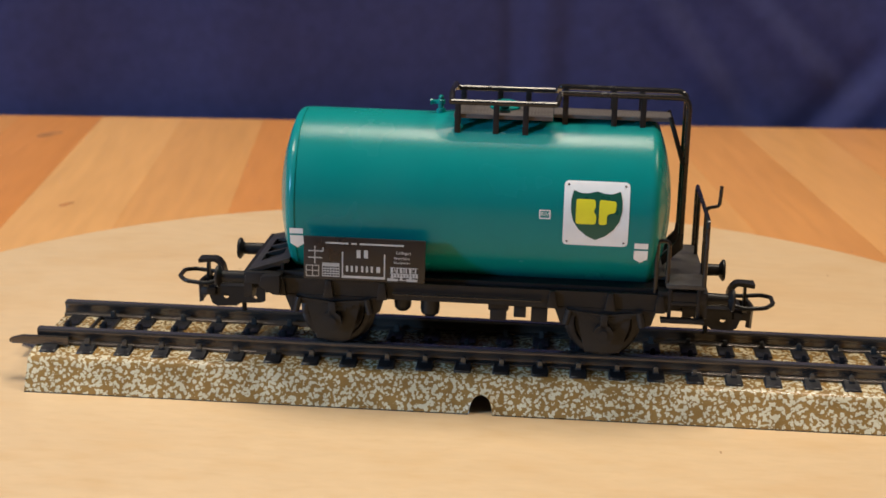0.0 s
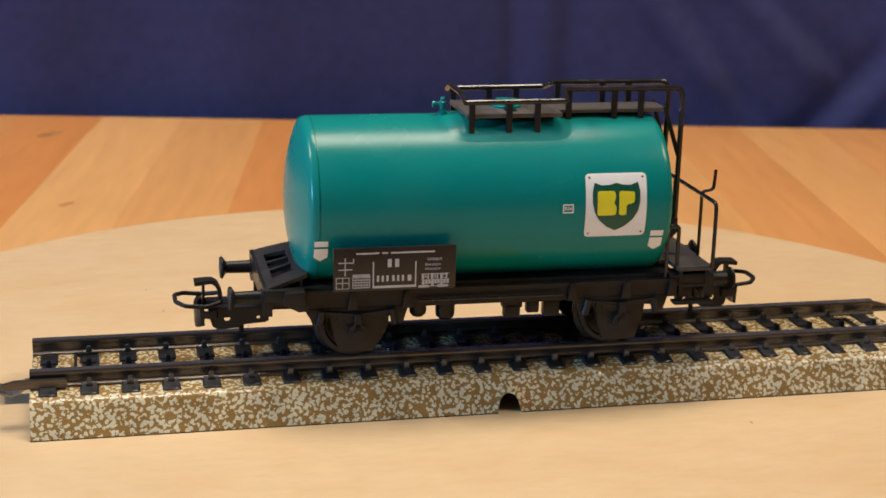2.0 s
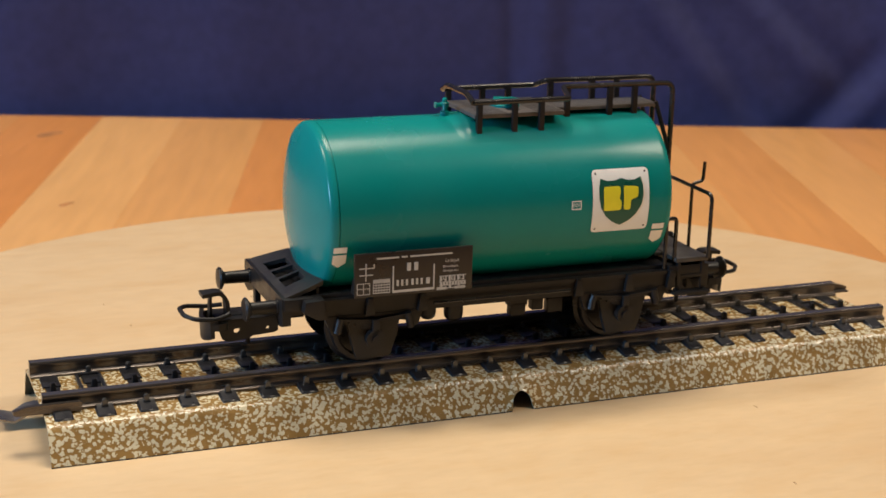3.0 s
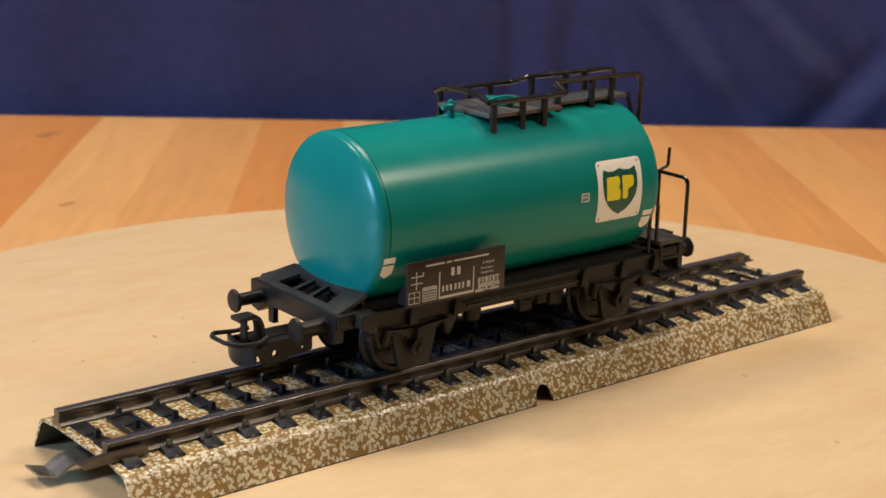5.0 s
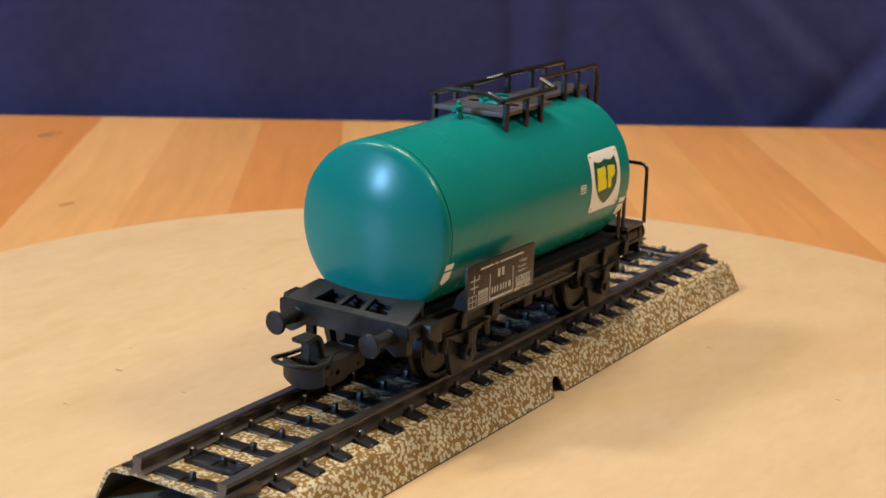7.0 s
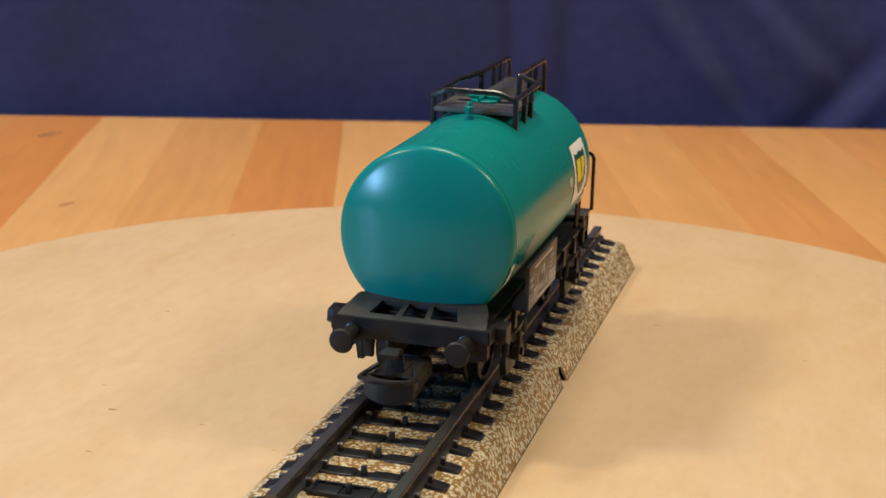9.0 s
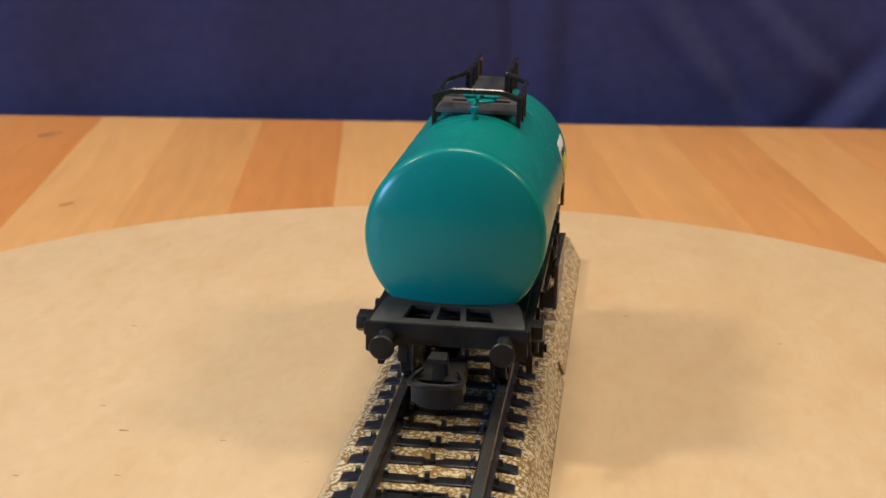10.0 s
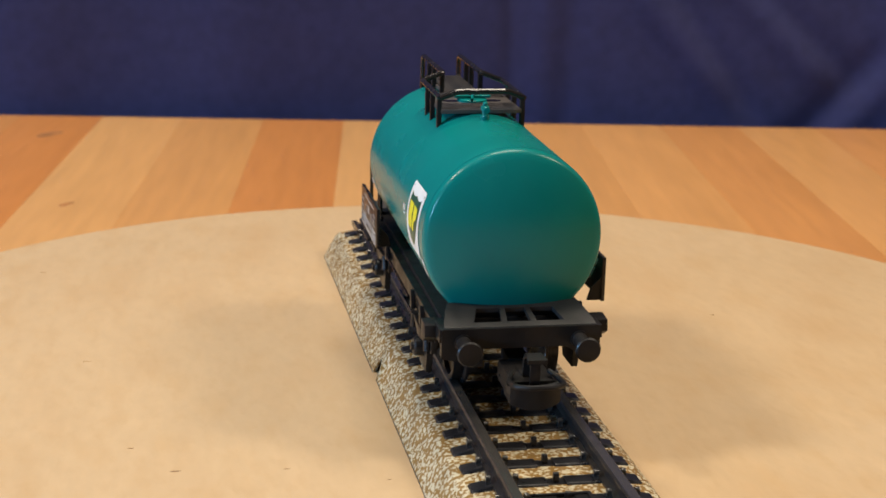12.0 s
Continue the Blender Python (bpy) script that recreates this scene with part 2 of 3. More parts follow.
def crease(x, z, ends, width):
    """How much of a crease is felt at a point, from 0 to 1."""
    (x0, z0), (x1, z1) = ends
    u, v = x1 - x0, z1 - z0
    n = math.hypot(u, v)
    along, off = ((x - x0) * u + (z - z0) * v) / n, ((x - x0) * v - (z - z0) * u) / n
    past = max(0.0, -along, along - n)
    return math.exp(-(off / width) ** 2 - (past / 16) ** 2)


def cloth_backdrop():
    """Navy cloth hanging behind the table, with a crease and soft folds."""
    bm = bmesh.new()
    nx = 520
    levels = [-700, -500, -300, -200, -140] + [-100 + 4 * k for k in range(46)] + [90, 110, 140, 180, 240, 320, 420, 540, 660, 800]
    grid = []
    for z in levels:
        row = []
        for i in range(nx + 1):
            x = -800 + 1600 * i / nx
            y = 484 + 5 * math.sin(x * 0.011 + 0.6) + 2.0 * math.sin(x * 0.031 + z * 0.004)
            for mid, width, depth, slant in FOLDS:
                y -= depth * math.exp(-((x - mid - slant * z) / width) ** 2)
            y += 2.6 * (1 if x > 47 else math.exp((x - 47) / 2.5)) * math.exp(-max(0, x - 47) / 60)
            for a, b, width, depth in CREASES:
                if 40 < x < 300 and -120 < z < 120:
                    y -= 0.85 * depth * crease(x, z, (a, b), width)
            y += 5 * (noise.noise(Vector((x * 0.006, z * 0.003, 2.0))))
            row.append(bm.verts.new((x, y, z)))
        grid.append(row)
    for a, b in zip(grid, grid[1:]):
        for i in range(nx):
            bm.faces.new((a[i], a[i + 1], b[i + 1], b[i]))
    ob = part("cloth_backdrop", bm, CLOTH, smooth=80)
    s = ob.modifiers.new("thickness", "SOLIDIFY")
    s.thickness = 0.0008
    ob.matrix_basis = pose(0, 0, 0, 0, 0, ALPHA)
    tagged(ob, "dark navy blue cloth backdrop hanging in soft folds behind the table", "backdrop", kind="structure")


def table():
    """Table with a top of glued beech staves running away from the viewer."""
    top = thing("wooden_table", "oiled beech table with a top of glued orange-brown staves", "table")
    top.matrix_basis = pose(0, 0, 0, 0, 0, ALPHA)
    rng = random.Random(4)
    width, edge = 39.35, 459.8
    tones = {-4: 1, -3: 2, -2: 2, -1: 3, 0: 0, 1: 1, 2: 3, 3: 0, 4: 1, 5: 1, 6: 1, 7: 2, 8: 1, 9: 2, 10: 1}
    base = {}
    for k in range(-17, 18):
        tone = tones.get(k, rng.randrange(4))
        u0 = -153.6 + width * k
        cuts = [-750.0, rng.uniform(-500, -250), edge]
        for a, b in zip(cuts, cuts[1:]):
            st = Shape().box(u0 + 0.01, u0 + width - 0.01, a + 0.01, b - 0.01, TABLE_Z - 28, TABLE_Z, 0.08)
            part("stave", st, WOODS[tone], top)
    for x, y in ((-600, -600), (520, -600), (-600, 400), (520, 400)):
        part("leg", Shape().box(x - 35, x + 35, y - 35, y + 35, -785, TABLE_Z - 28, 4), WOODS[1], top)
    for x, y, rx, ry in ((-170.6, 414.5, 5.0, 6.0), (-137.2, 281.6, 2.2, 3.4)):
        k = Shape()
        k.prism([(x + rx * math.cos(t) * (1 + 0.12 * math.sin(3 * t)) + 0.35 * rx * math.sin(t), y + ry * math.sin(t) + 0.5 * ry * math.cos(t)) for t in (2 * math.pi * i / 18 for i in range(18))],
                "z", TABLE_Z - 0.5, TABLE_Z + 0.05)
        part("knot", k, KNOT, top, "dark brown knot in the wood")


def turntable():
    """Round plywood disc, which turns on a low foot."""
    R = 147.8
    foot = thing("turntable_foot", "low round wooden foot under the turning disc", "turntable base")
    part("foot_ring", Shape().lathe([(TABLE_Z, 60), (TABLE_Z, 70), (-18.2, 70), (-18.0, 69)], (0, 0, 0), "z", 48), PLY_EDGE, foot)
    disc = thing("turning_disc", "round pale plywood disc carrying the track, turning slowly", "turntable")
    part("board", Shape().lathe([(-18, 0.01), (-18, R - 1), (-17.2, R), (-0.9, R), (-0.25, R - 0.3), (0, R - 1.0), (0, 0.01)], (0, 0, 0), "z", 160), PLY, disc)
    for x, y, r in SPECKS:
        s = Shape().prism([(x + r * math.cos(t) * 0.55, y + r * math.sin(t) * 2.0 + 0.3 * r * math.cos(2 * t)) for t in (2 * math.pi * i / 9 for i in range(9))], "z", -0.1, 0.03)
        part("speck", s, FLECK, disc, "small brown fleck in the plywood")
    return disc


SPECKS = [(48.2, -32.4, 0.36), (34.3, -66.2, 0.32), (20.7, 76.4, 0.4), (-38.3, 60.2, 0.5), (87.9, 88.1, 0.35), (-27.0, 67.7, 0.3), (-40.0, 41.0, 0.3), (-58.0, 55.0, 0.32), (-61.0, 72.0, 0.3), (-47.0, 24.0, 0.22)]

# ================= the track (millimetres, centred on itself) =================


def track():
    """A straight length of pressed-steel three-rail toy track."""
    tr = thing("toy_track", "straight toy railway track with printed gravel bed and black sleepers", "model track")
    near_end, far_end = -89.7, 90.0
    half = [(19.2, 0.0), (19.09, 0.2), (16.4, 5.3), (15.9, 6.1), (15.1, 6.5), (14.0, 6.7), (10.9, 7.0), (10.5, 7.2)]
    inner = [(18.6, 0.0), (18.35, 0.5), (15.8, 5.0), (15.3, 5.6), (14.6, 6.0), (14.0, 6.1), (10.9, 6.4), (10.5, 6.6)]
    # the bed: outer skin and inner skin, open below and at both ends, with a round notch in each side
    xs = [near_end, -60, -30, -6, -2.35]
    notch = [-2.35 + 4.7 * i / 10 for i in range(11)]
    xs = xs + notch[1:-1] + [2.35, 6, 30, 60, far_end]
    bed = bmesh.new()
    prof_out = [(-y, z) for y, z in half] + [(y, z) for y, z in reversed(half)]
    prof_in = [(-y, z) for y, z in inner] + [(y, z) for y, z in reversed(inner)]

    def section(x, prof):
        lift = 3.6 * math.sqrt(max(0.0, 1 - (x / 2.35) ** 2)) if abs(x) <= 2.35 else 0.0
        out = []
        for y, z in prof:
            if lift and z < lift:
                y = math.copysign(abs(y) - 0.455 * (lift - z) * (0.9 if abs(y) > 15 else 1), y)
                z = lift
            out.append(bed.verts.new((x, y, z)))
        return out
    so, si = [section(x, prof_out) for x in xs], [section(x, prof_in) for x in xs]
    m = len(prof_out)
    for a, b, c, d in zip(so, so[1:], si, si[1:]):
        for i in range(m - 1):
            f = bed.faces.new((a[i], a[i + 1], b[i + 1], b[i]))
            # lowest strip coloured dark as the contact shadow where the bed meets the disc
            f.material_index = 2 if i in (0, m - 2) else 0
            f = bed.faces.new((c[i], d[i], d[i + 1], c[i + 1]))
            f.material_index = 1
        for i in (0, m - 1):
            bed.faces.new((a[i], b[i], d[i], c[i]))
    for a, c in ((so[0], si[0]), (so[-1], si[-1])):
        for i in range(m - 1):
            bed.faces.new((a[i], c[i], c[i + 1], a[i + 1]))
    part("gravel_bed", bed, [GRAVEL, INNER, BROWN], tr, "brown lacquered sheet steel printed with cream gravel flecks, shade line painted along its foot", 50)
    # dark end plates behind the notches are the hollow itself; the rails stand on the bed
    rail = [(-1.7, 7.2), (1.7, 7.2), (1.7, 7.6), (0.85, 8.0), (0.8, 9.1), (1.0, 9.3), (1.0, 9.9), (0.8, 10.15), (-0.8, 10.15), (-1.0, 9.9), (-1.0, 9.3), (-0.8, 9.1), (-0.85, 8.0), (-1.7, 7.6)]
    rail_shape = Shape().prism(rail, "x", near_end, far_end)
    for f in rail_shape.bm.faces:
        if min(v.co.z for v in f.verts) > 10.0:
            f.material_index = 1
    rail_mesh = mesh_of("rail", rail_shape, [RAIL, RAIL_TOP], 50)
    for y in (-9.0, 9.0):
        spot(part("rail", rail_mesh, None, tr, "browned steel rail with a worn bright top"), 0, y, 0)
    # joiners: a sheet tongue at the foot of one rail at each end
    for sgn in (1, -1):
        j = Shape()
        j.prism(rounded([(-95.0, 7.5), (-83.0, 7.5), (-83.0, 8.9), (-92.5, 8.9), (-95.0, 8.2)], 0.4, 3), "y", -11.4, -10.4)
        j.box(-94.6, -83, -11.4, -9.0, 7.25, 7.65, 0.1)
        ob = part("rail_joiner", j, RAIL, tr, "sheet steel rail joiner tongue")
        ob.matrix_basis = pose(0, 0, 0, 0, 0, 0 if sgn > 0 else 180)
        c = Shape()
        c.prism([(-97.0, 2.2), (-93.5, 1.2), (-91.0, 2.6), (-86.0, 3.4), (-80.0, 3.8), (-80.0, 4.2), (-86.0, 3.8), (-91.2, 3.0), (-93.6, 1.6), (-97.0, 2.6)], "y", 1.0, 6.5)
        ob = part("contact_tongue", c, BARE, tr, "bare spring steel contact tongue under the track end")
        ob.matrix_basis = pose(0, 0, 0, 0, 0, 0 if sgn > 0 else 180)
    # sleepers: pressed black bars with a slot round the stud
    sl = Shape()
    for y0, y1 in ((-7.3, -1.5), (1.5, 7.3)):
        sl.prism([(-1.75, 7.2), (1.75, 7.2), (1.45, 7.55), (-1.45, 7.55)], "y", y0, y1, 0.1)
    for sgn in (-1, 1):
        sl.rings([[(-1.75, y * sgn, z), (1.75, y * sgn, z), (1.45, y * sgn, z + h), (-1.45, y * sgn, z + h)] for y, z, h in ((10.7, 6.95, 0.85), (11.6, 6.9, 0.62), (14.0, 6.6, 0.45), (14.3, 6.5, 0.1))])
    sl.box(-1.3, 1.3, -1.5, 1.5, 7.2, 7.26)
    sleeper_mesh = mesh_of("sleeper", sl, SLEEPER, 40)
    stud = Shape().prism([(-0.55, 7.25), (0.55, 7.25), (0.5, 8.5), (0.3, 8.85), (-0.3, 8.85), (-0.5, 8.5)], "y", -0.45, 0.45, 0.12)
    stud_mesh = mesh_of("contact_stud", stud, SLEEPER, 40)
    clip = Shape()
    clip.prism([(-0.75, 7.5), (0.75, 7.5), (0.4, 7.95), (0.36, 8.2)] + [(0.52 * math.cos(t), 8.55 + 0.45 * math.sin(t)) for t in (math.pi * k / 6 for k in range(7))] + [(-0.36, 8.2), (-0.4, 7.95)], "y", -0.4, 0.4, 0.08)
    clip_mesh = mesh_of("rail_clip", clip, CLIP, 40)
    for i in range(24):
        x = -86.5 + 7.5 * i
        spot(part("sleeper", sleeper_mesh, None, tr), x, 0, 0)
        if 0 < i < 23:
            for y, turn in ((-11.3, 0), (-6.7, 180), (6.7, 0), (11.3, 180)):
                spot(part("rail_clip", clip_mesh, None, tr), x, y, 0, turn)
        spot(part("contact_stud", stud_mesh, None, tr, "black centre contact stud"), x, 0, 0)
    for sgn in (1, -1):
        w = Shape()
        for b in ((-81.8, -77.0, -4.2, -3.6), (-81.8, -77.0, 5.6, 6.2), (-81.8, -81.2, -3.6, 5.6), (-77.6, -77.0, -3.6, 5.6)):
            w.box(*b, 7.2, 7.9, 0.1)
        ob = part("slot_frame", w, SLEEPER, tr, "small dark frame round a slot")
        ob.matrix_basis = pose(0, 0, 0, 0, 0, 0 if sgn > 0 else 180)
    return tr


# ================= the tank wagon (millimetres, centred on itself) =================
TR, TZ = 16.3, 38.85  # tank radius and height of its axis


def wrapped(polys, side, lift, cell=1.2):
    """Thin prints on the tank's flank: polygons of (x, z) bent round the cylinder."""
    bm = bmesh.new()
    for poly in polys:
        f = bm.faces.new([bm.verts.new((p[0], 0, p[1])) for p in poly])
    zs = [v.co.z for v in bm.verts]
    z = min(zs) + cell
    while z < max(zs):
        bmesh.ops.bisect_plane(bm, geom=list(bm.verts) + list(bm.edges) + list(bm.faces), plane_co=(0, 0, z), plane_no=(0, 0, 1))
        z += cell
    for v in bm.verts:
        a = (v.co.z - TZ) / TR
        r = TR + lift
        v.co = Vector((v.co.x * side, -r * math.cos(a) * side, TZ + r * math.sin(a)))
    return bm


def tank(wagon):
    dome, reach, foot = 41.5, 38.1, 15.5
    prof = [(-(reach - dome + math.sqrt(dome * dome - r * r)), r) for r in (0.02, 1.5, 3, 4.5, 6, 7.5, 9, 10.5, 12, 13.2, 14.4, foot)]
    x0 = prof[-1][0]
    prof += [(x0 + 0.2, 15.75), (x0 + 0.5, 16.02), (x0 + 0.9, TR - 0.12), (x0 + 1.3, TR - 0.03), (x0 + 1.6, TR)]
    joint = [(x0 + 1.66, TR - 0.15), (x0 + 1.86, TR - 0.15), (x0 + 1.92, TR)]
    prof = prof + joint + [(x, TR) for x in (-20, 0, 20)] + [(-x, r) for x, r in reversed(prof)]
    body = part("tank", Shape().lathe(prof, (0, 0, TZ), "x", 96), GREEN, wagon, "sea-green satin plastic tank barrel with domed ends", 40)
    for side in (1, -1):
        cx, cz = 23.5, 40.2
        panel = rounded([(cx - 6.1, cz - 6.4), (cx + 6.1, cz - 6.4), (cx + 6.1, cz + 6.05), (cx - 6.1, cz + 6.05)], 1.0)
        part("logo_panel", wrapped([panel], side, 0.10), WHITE, body, "white square panel with rounded corners", 80)
        sh = [(cx, cz + 4.15), (cx + 1.4, cz + 3.75), (cx + 2.9, cz + 3.7), (cx + 4.35, cz + 4.25), (cx + 4.75, cz + 2.4), (cx + 4.75, cz + 0.5), (cx + 4.3, cz - 1.4),
              (cx + 3.3, cz - 3.0), (cx + 1.8, cz - 4.3), (cx, cz - 5.15)]
        sh = sh + [(2 * cx - x, z) for x, z in reversed(sh[1:-1])]
        part("shield", wrapped([sh], side, 0.16), SHIELD, body, "dark green shield emblem", 80)
        bars = [rounded([(cx - 3.8, cz - 1.7), (cx - 0.1, cz - 1.7), (cx + 0.1, cz - 0.4), (cx - 0.55, cz + 0.35), (cx - 0.1, cz + 1.1), (cx - 0.3, cz + 2.2), (cx - 3.8, cz + 2.2)], 0.45),
                rounded([(cx + 0.5, cz - 1.7), (cx + 2.0, cz - 1.7), (cx + 2.0, cz - 0.1), (cx + 3.6, cz + 0.3), (cx + 3.7, cz + 2.0), (cx + 0.5, cz + 2.2)], 0.45)]
        bars = [[(x, cz + 0.3 + (z - cz - 0.25) * 1.2) for x, z in b] for b in bars]
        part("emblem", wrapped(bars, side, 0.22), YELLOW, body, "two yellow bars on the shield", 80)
        dots = [[(cx + dx + 0.22 * math.cos(t), cz + dz + 0.22 * math.sin(t)) for t in (2 * math.pi * i / 8 for i in range(8))] for dx in (-5.3, 5.3) for dz in (-5.6, 5.25)]
        for d in dots:
            part("rivet", wrapped([d], side, 0.16), BROWN, body, "", 80)
        for x in (-33.1, 32.2):
            w = 1.3
            part("white_arrow", wrapped([[(x - w, 33.5), (x + w, 33.5), (x + w, 34.7), (x - w, 34.7)],
                                         [(x, 30.1), (x + w, 31.1), (x + w, 33.1), (x - w, 33.1), (x - w, 31.1)]], side, 0.1), WHITE, body, "white lifting arrow mark", 80)
        edge = [[(12.9, 38.8), (15.0, 38.8), (15.0, 39.02), (12.9, 39.02)], [(12.9, 40.3), (15.0, 40.3), (15.0, 40.52), (12.9, 40.52)],
                [(12.9, 39.03), (13.12, 39.03), (13.12, 40.29), (12.9, 40.29)], [(14.78, 39.03), (15.0, 39.03), (15.0, 40.29), (14.78, 40.29)]]
        mark = part("square_mark", wrapped(edge, side, 0.1), WHITE, body, "small white outlined mark lettered RIV", 80)
        tilt = math.degrees((39.66 - TZ) / TR)
        at = pose(0.01395 * side, -(TR + 0.09) * math.cos(radians(tilt)) * side / 1000, (TZ + TR * math.sin(radians(tilt))) / 1000, 90 - tilt, 0, 0) if side > 0 else \
            pose(-0.01395, (TR + 0.09) * math.cos(radians(tilt)) / 1000, (TZ + TR * math.sin(radians(tilt))) / 1000, 90 - tilt, 0, 180)
        lettering("print", "RIV", 0.75, WHITE, mark, at)
    # raised saddle under the front platform
    s = bmesh.new()

    def swell(a, lo, hi, soft):
        k = max(0.0, min(1.0, (a - lo) / soft, (hi - a) / soft))
        return k * k * (3 - 2 * k)
    grid = []
    for i in range(49):
        x = -9.5 + 28.0 * i / 48
        row = []
        for j in range(57):
            y = -12.6 + 25.2 * j / 56
            z = TZ + math.sqrt(TR * TR - y * y) - 0.12
            k = swell(x, -9.4, 18.4, 6.0) * swell(y, -11.4, 11.4, 4.2)
            row.append(s.verts.new((x, y, z + k * 0.55)))
        grid.append(row)
    for a, b in zip(grid, grid[1:]):
        for j in range(56):
            s.faces.new((a[j], b[j], b[j + 1], a[j + 1]))
    part("saddle", s, GREEN, body, "raised green saddle under the platform", 60)
    part("seam", Shape().box(-32.6, -24.0, -0.08, 0.08, TZ + TR - 0.1, TZ + TR + 0.04), GREEN, body)
    v = Shape()
    v.lathe([(54.8, 0.9), (55.9, 0.9), (56.0, 0.55), (56.8, 0.55), (56.9, 0.85), (57.6, 0.85), (57.8, 0.5), (58.3, 0.5), (58.6, 0.2)], (-7.3, 0, 0), "z", 14)
    v.rod([(-9.2, 0, 57.2), (-7.3, 0, 57.2)], 0.42, 8)
    v.lathe([(-9.35, 0.6), (-9.0, 0.6)], (0, 0, 57.2), "x", 10)
    part("valve", v, GREEN, body, "small green valve on the tank top")
    return body


def superstructure(wagon):
    """Walkway, railings and end ladder."""
    deck = Shape().box(-4.2, 14.6, -7.9, 7.9, 55.7, 56.5, 0.12)
    front = part("platform", deck, DECK, wagon, "dark grey ribbed platform over the tank")
    rib = mesh_of("tread_rib", Shape().box(-0.09, 0.09, -7.5, 7.5, 56.48, 56.62), DECK, 0)
    for i in range(30):
        if not 2.4 < -3.8 + 0.61 * i < 8.4:
            spot(part("tread_rib", rib, None, front), -3.8 + 0.61 * i, 0, 0)
    walk_deck = part("walkway", Shape().box(14.7, 37.2, -3.7, 3.7, 55.65, 56.35, 0.12), DECK, wagon, "narrow dark grey ribbed walkway")
    rib2 = mesh_of("tread_rib", Shape().box(-0.09, 0.09, -3.45, 3.45, 56.33, 56.45), DECK, 0)
    for i in range(36):
        spot(part("tread_rib", rib2, None, walk_deck), 15.2 + 0.61 * i, 0, 0)
    h = Shape()
    h.lathe([(56.3, 3.0), (56.9, 3.0), (57.1, 2.7), (57.15, 0.02)], (5.2, 0, 0), "z", 24)
    h.prism(rounded([(4.2, -3.6), (6.2, -3.6), (6.0, 0), (6.2, 3.6), (4.2, 3.6), (4.5, 0)], 0.4, 3), "z", 57.2, 57.7, 0.1)
    h.rod(arc_path([(2.2, 0.6, 57.3), (4.4, 0.2, 57.8), (6.4, -0.4, 58.0), (8.8, -1.2, 57.5)], 0.6, 3), 0.3, 8)
    part("hatch", h, GREEN, wagon, "sea-green filling hatch with a cross lever")
    for y in (-3.4, 3.4):
        part("slot", Shape().prism([(5.2 + 1.3 * math.cos(t), y * 1.22 + 1.7 * math.sin(t)) for t in (2 * math.pi * i / 14 for i in range(14))], "z", 56.45, 56.56), GLOSS, front, "dark slot in the platform")
    for sgn in (-1, 1):
        y1, y2 = 8.2 * sgn, 4.0 * sgn
        path = arc_path([(-4.6, y1, 58.8), (15.3, y1, 58.9), (15.9, y2, 60.45), (18.0, y2, 60.45)], 0.6, 4) + arc_path([(30.0, y2, 60.4), (40.3, y2, 60.4), (40.3, y2, 45.0)], 2.0, 5) + [(40.3, y2, 31.2)]
        foot = Shape().prism([(40.8, 34.0), (40.8, 31.0), (37.0, 27.4), (36.6, 29.2), (39.7, 32.4), (39.7, 34.0)], "y", y2 - 0.5, y2 + 0.5, 0.1)
        part("ladder_foot", foot, BLACK, wagon)
        part("handrail", Shape().rod(path, 0.54, 10), GLOSS, wagon, "glossy black wire handrail")
        for x in (-3.4, 3.9, 9.5):
            part("post", Shape().box(x - 0.55, x + 0.55, y1 - 0.45, y1 + 0.45, 51.2, 58.8, 0.1), BLACK, wagon)
        for x in (16.9, 26.2, 31.7):
            part("post", Shape().box(x - 0.55, x + 0.55, y2 - 0.45, y2 + 0.45, 53.6, 60.4, 0.1), BLACK, wagon)
        part("ladder_brace", Shape().rod([(36.9, y2 * 0.85, 56.6), (40.2, y2, 46.5)], 0.45, 8), BLACK, wagon)
    part("front_rail", Shape().rod(arc_path([(-4.6, -8.2, 58.8), (-4.8, -5.0, 60.1), (-4.8, 5.0, 60.1), (-4.6, 8.2, 58.8)], 0.8, 3), 0.58, 10), GLOSS, wagon, "glossy black wire end rail")


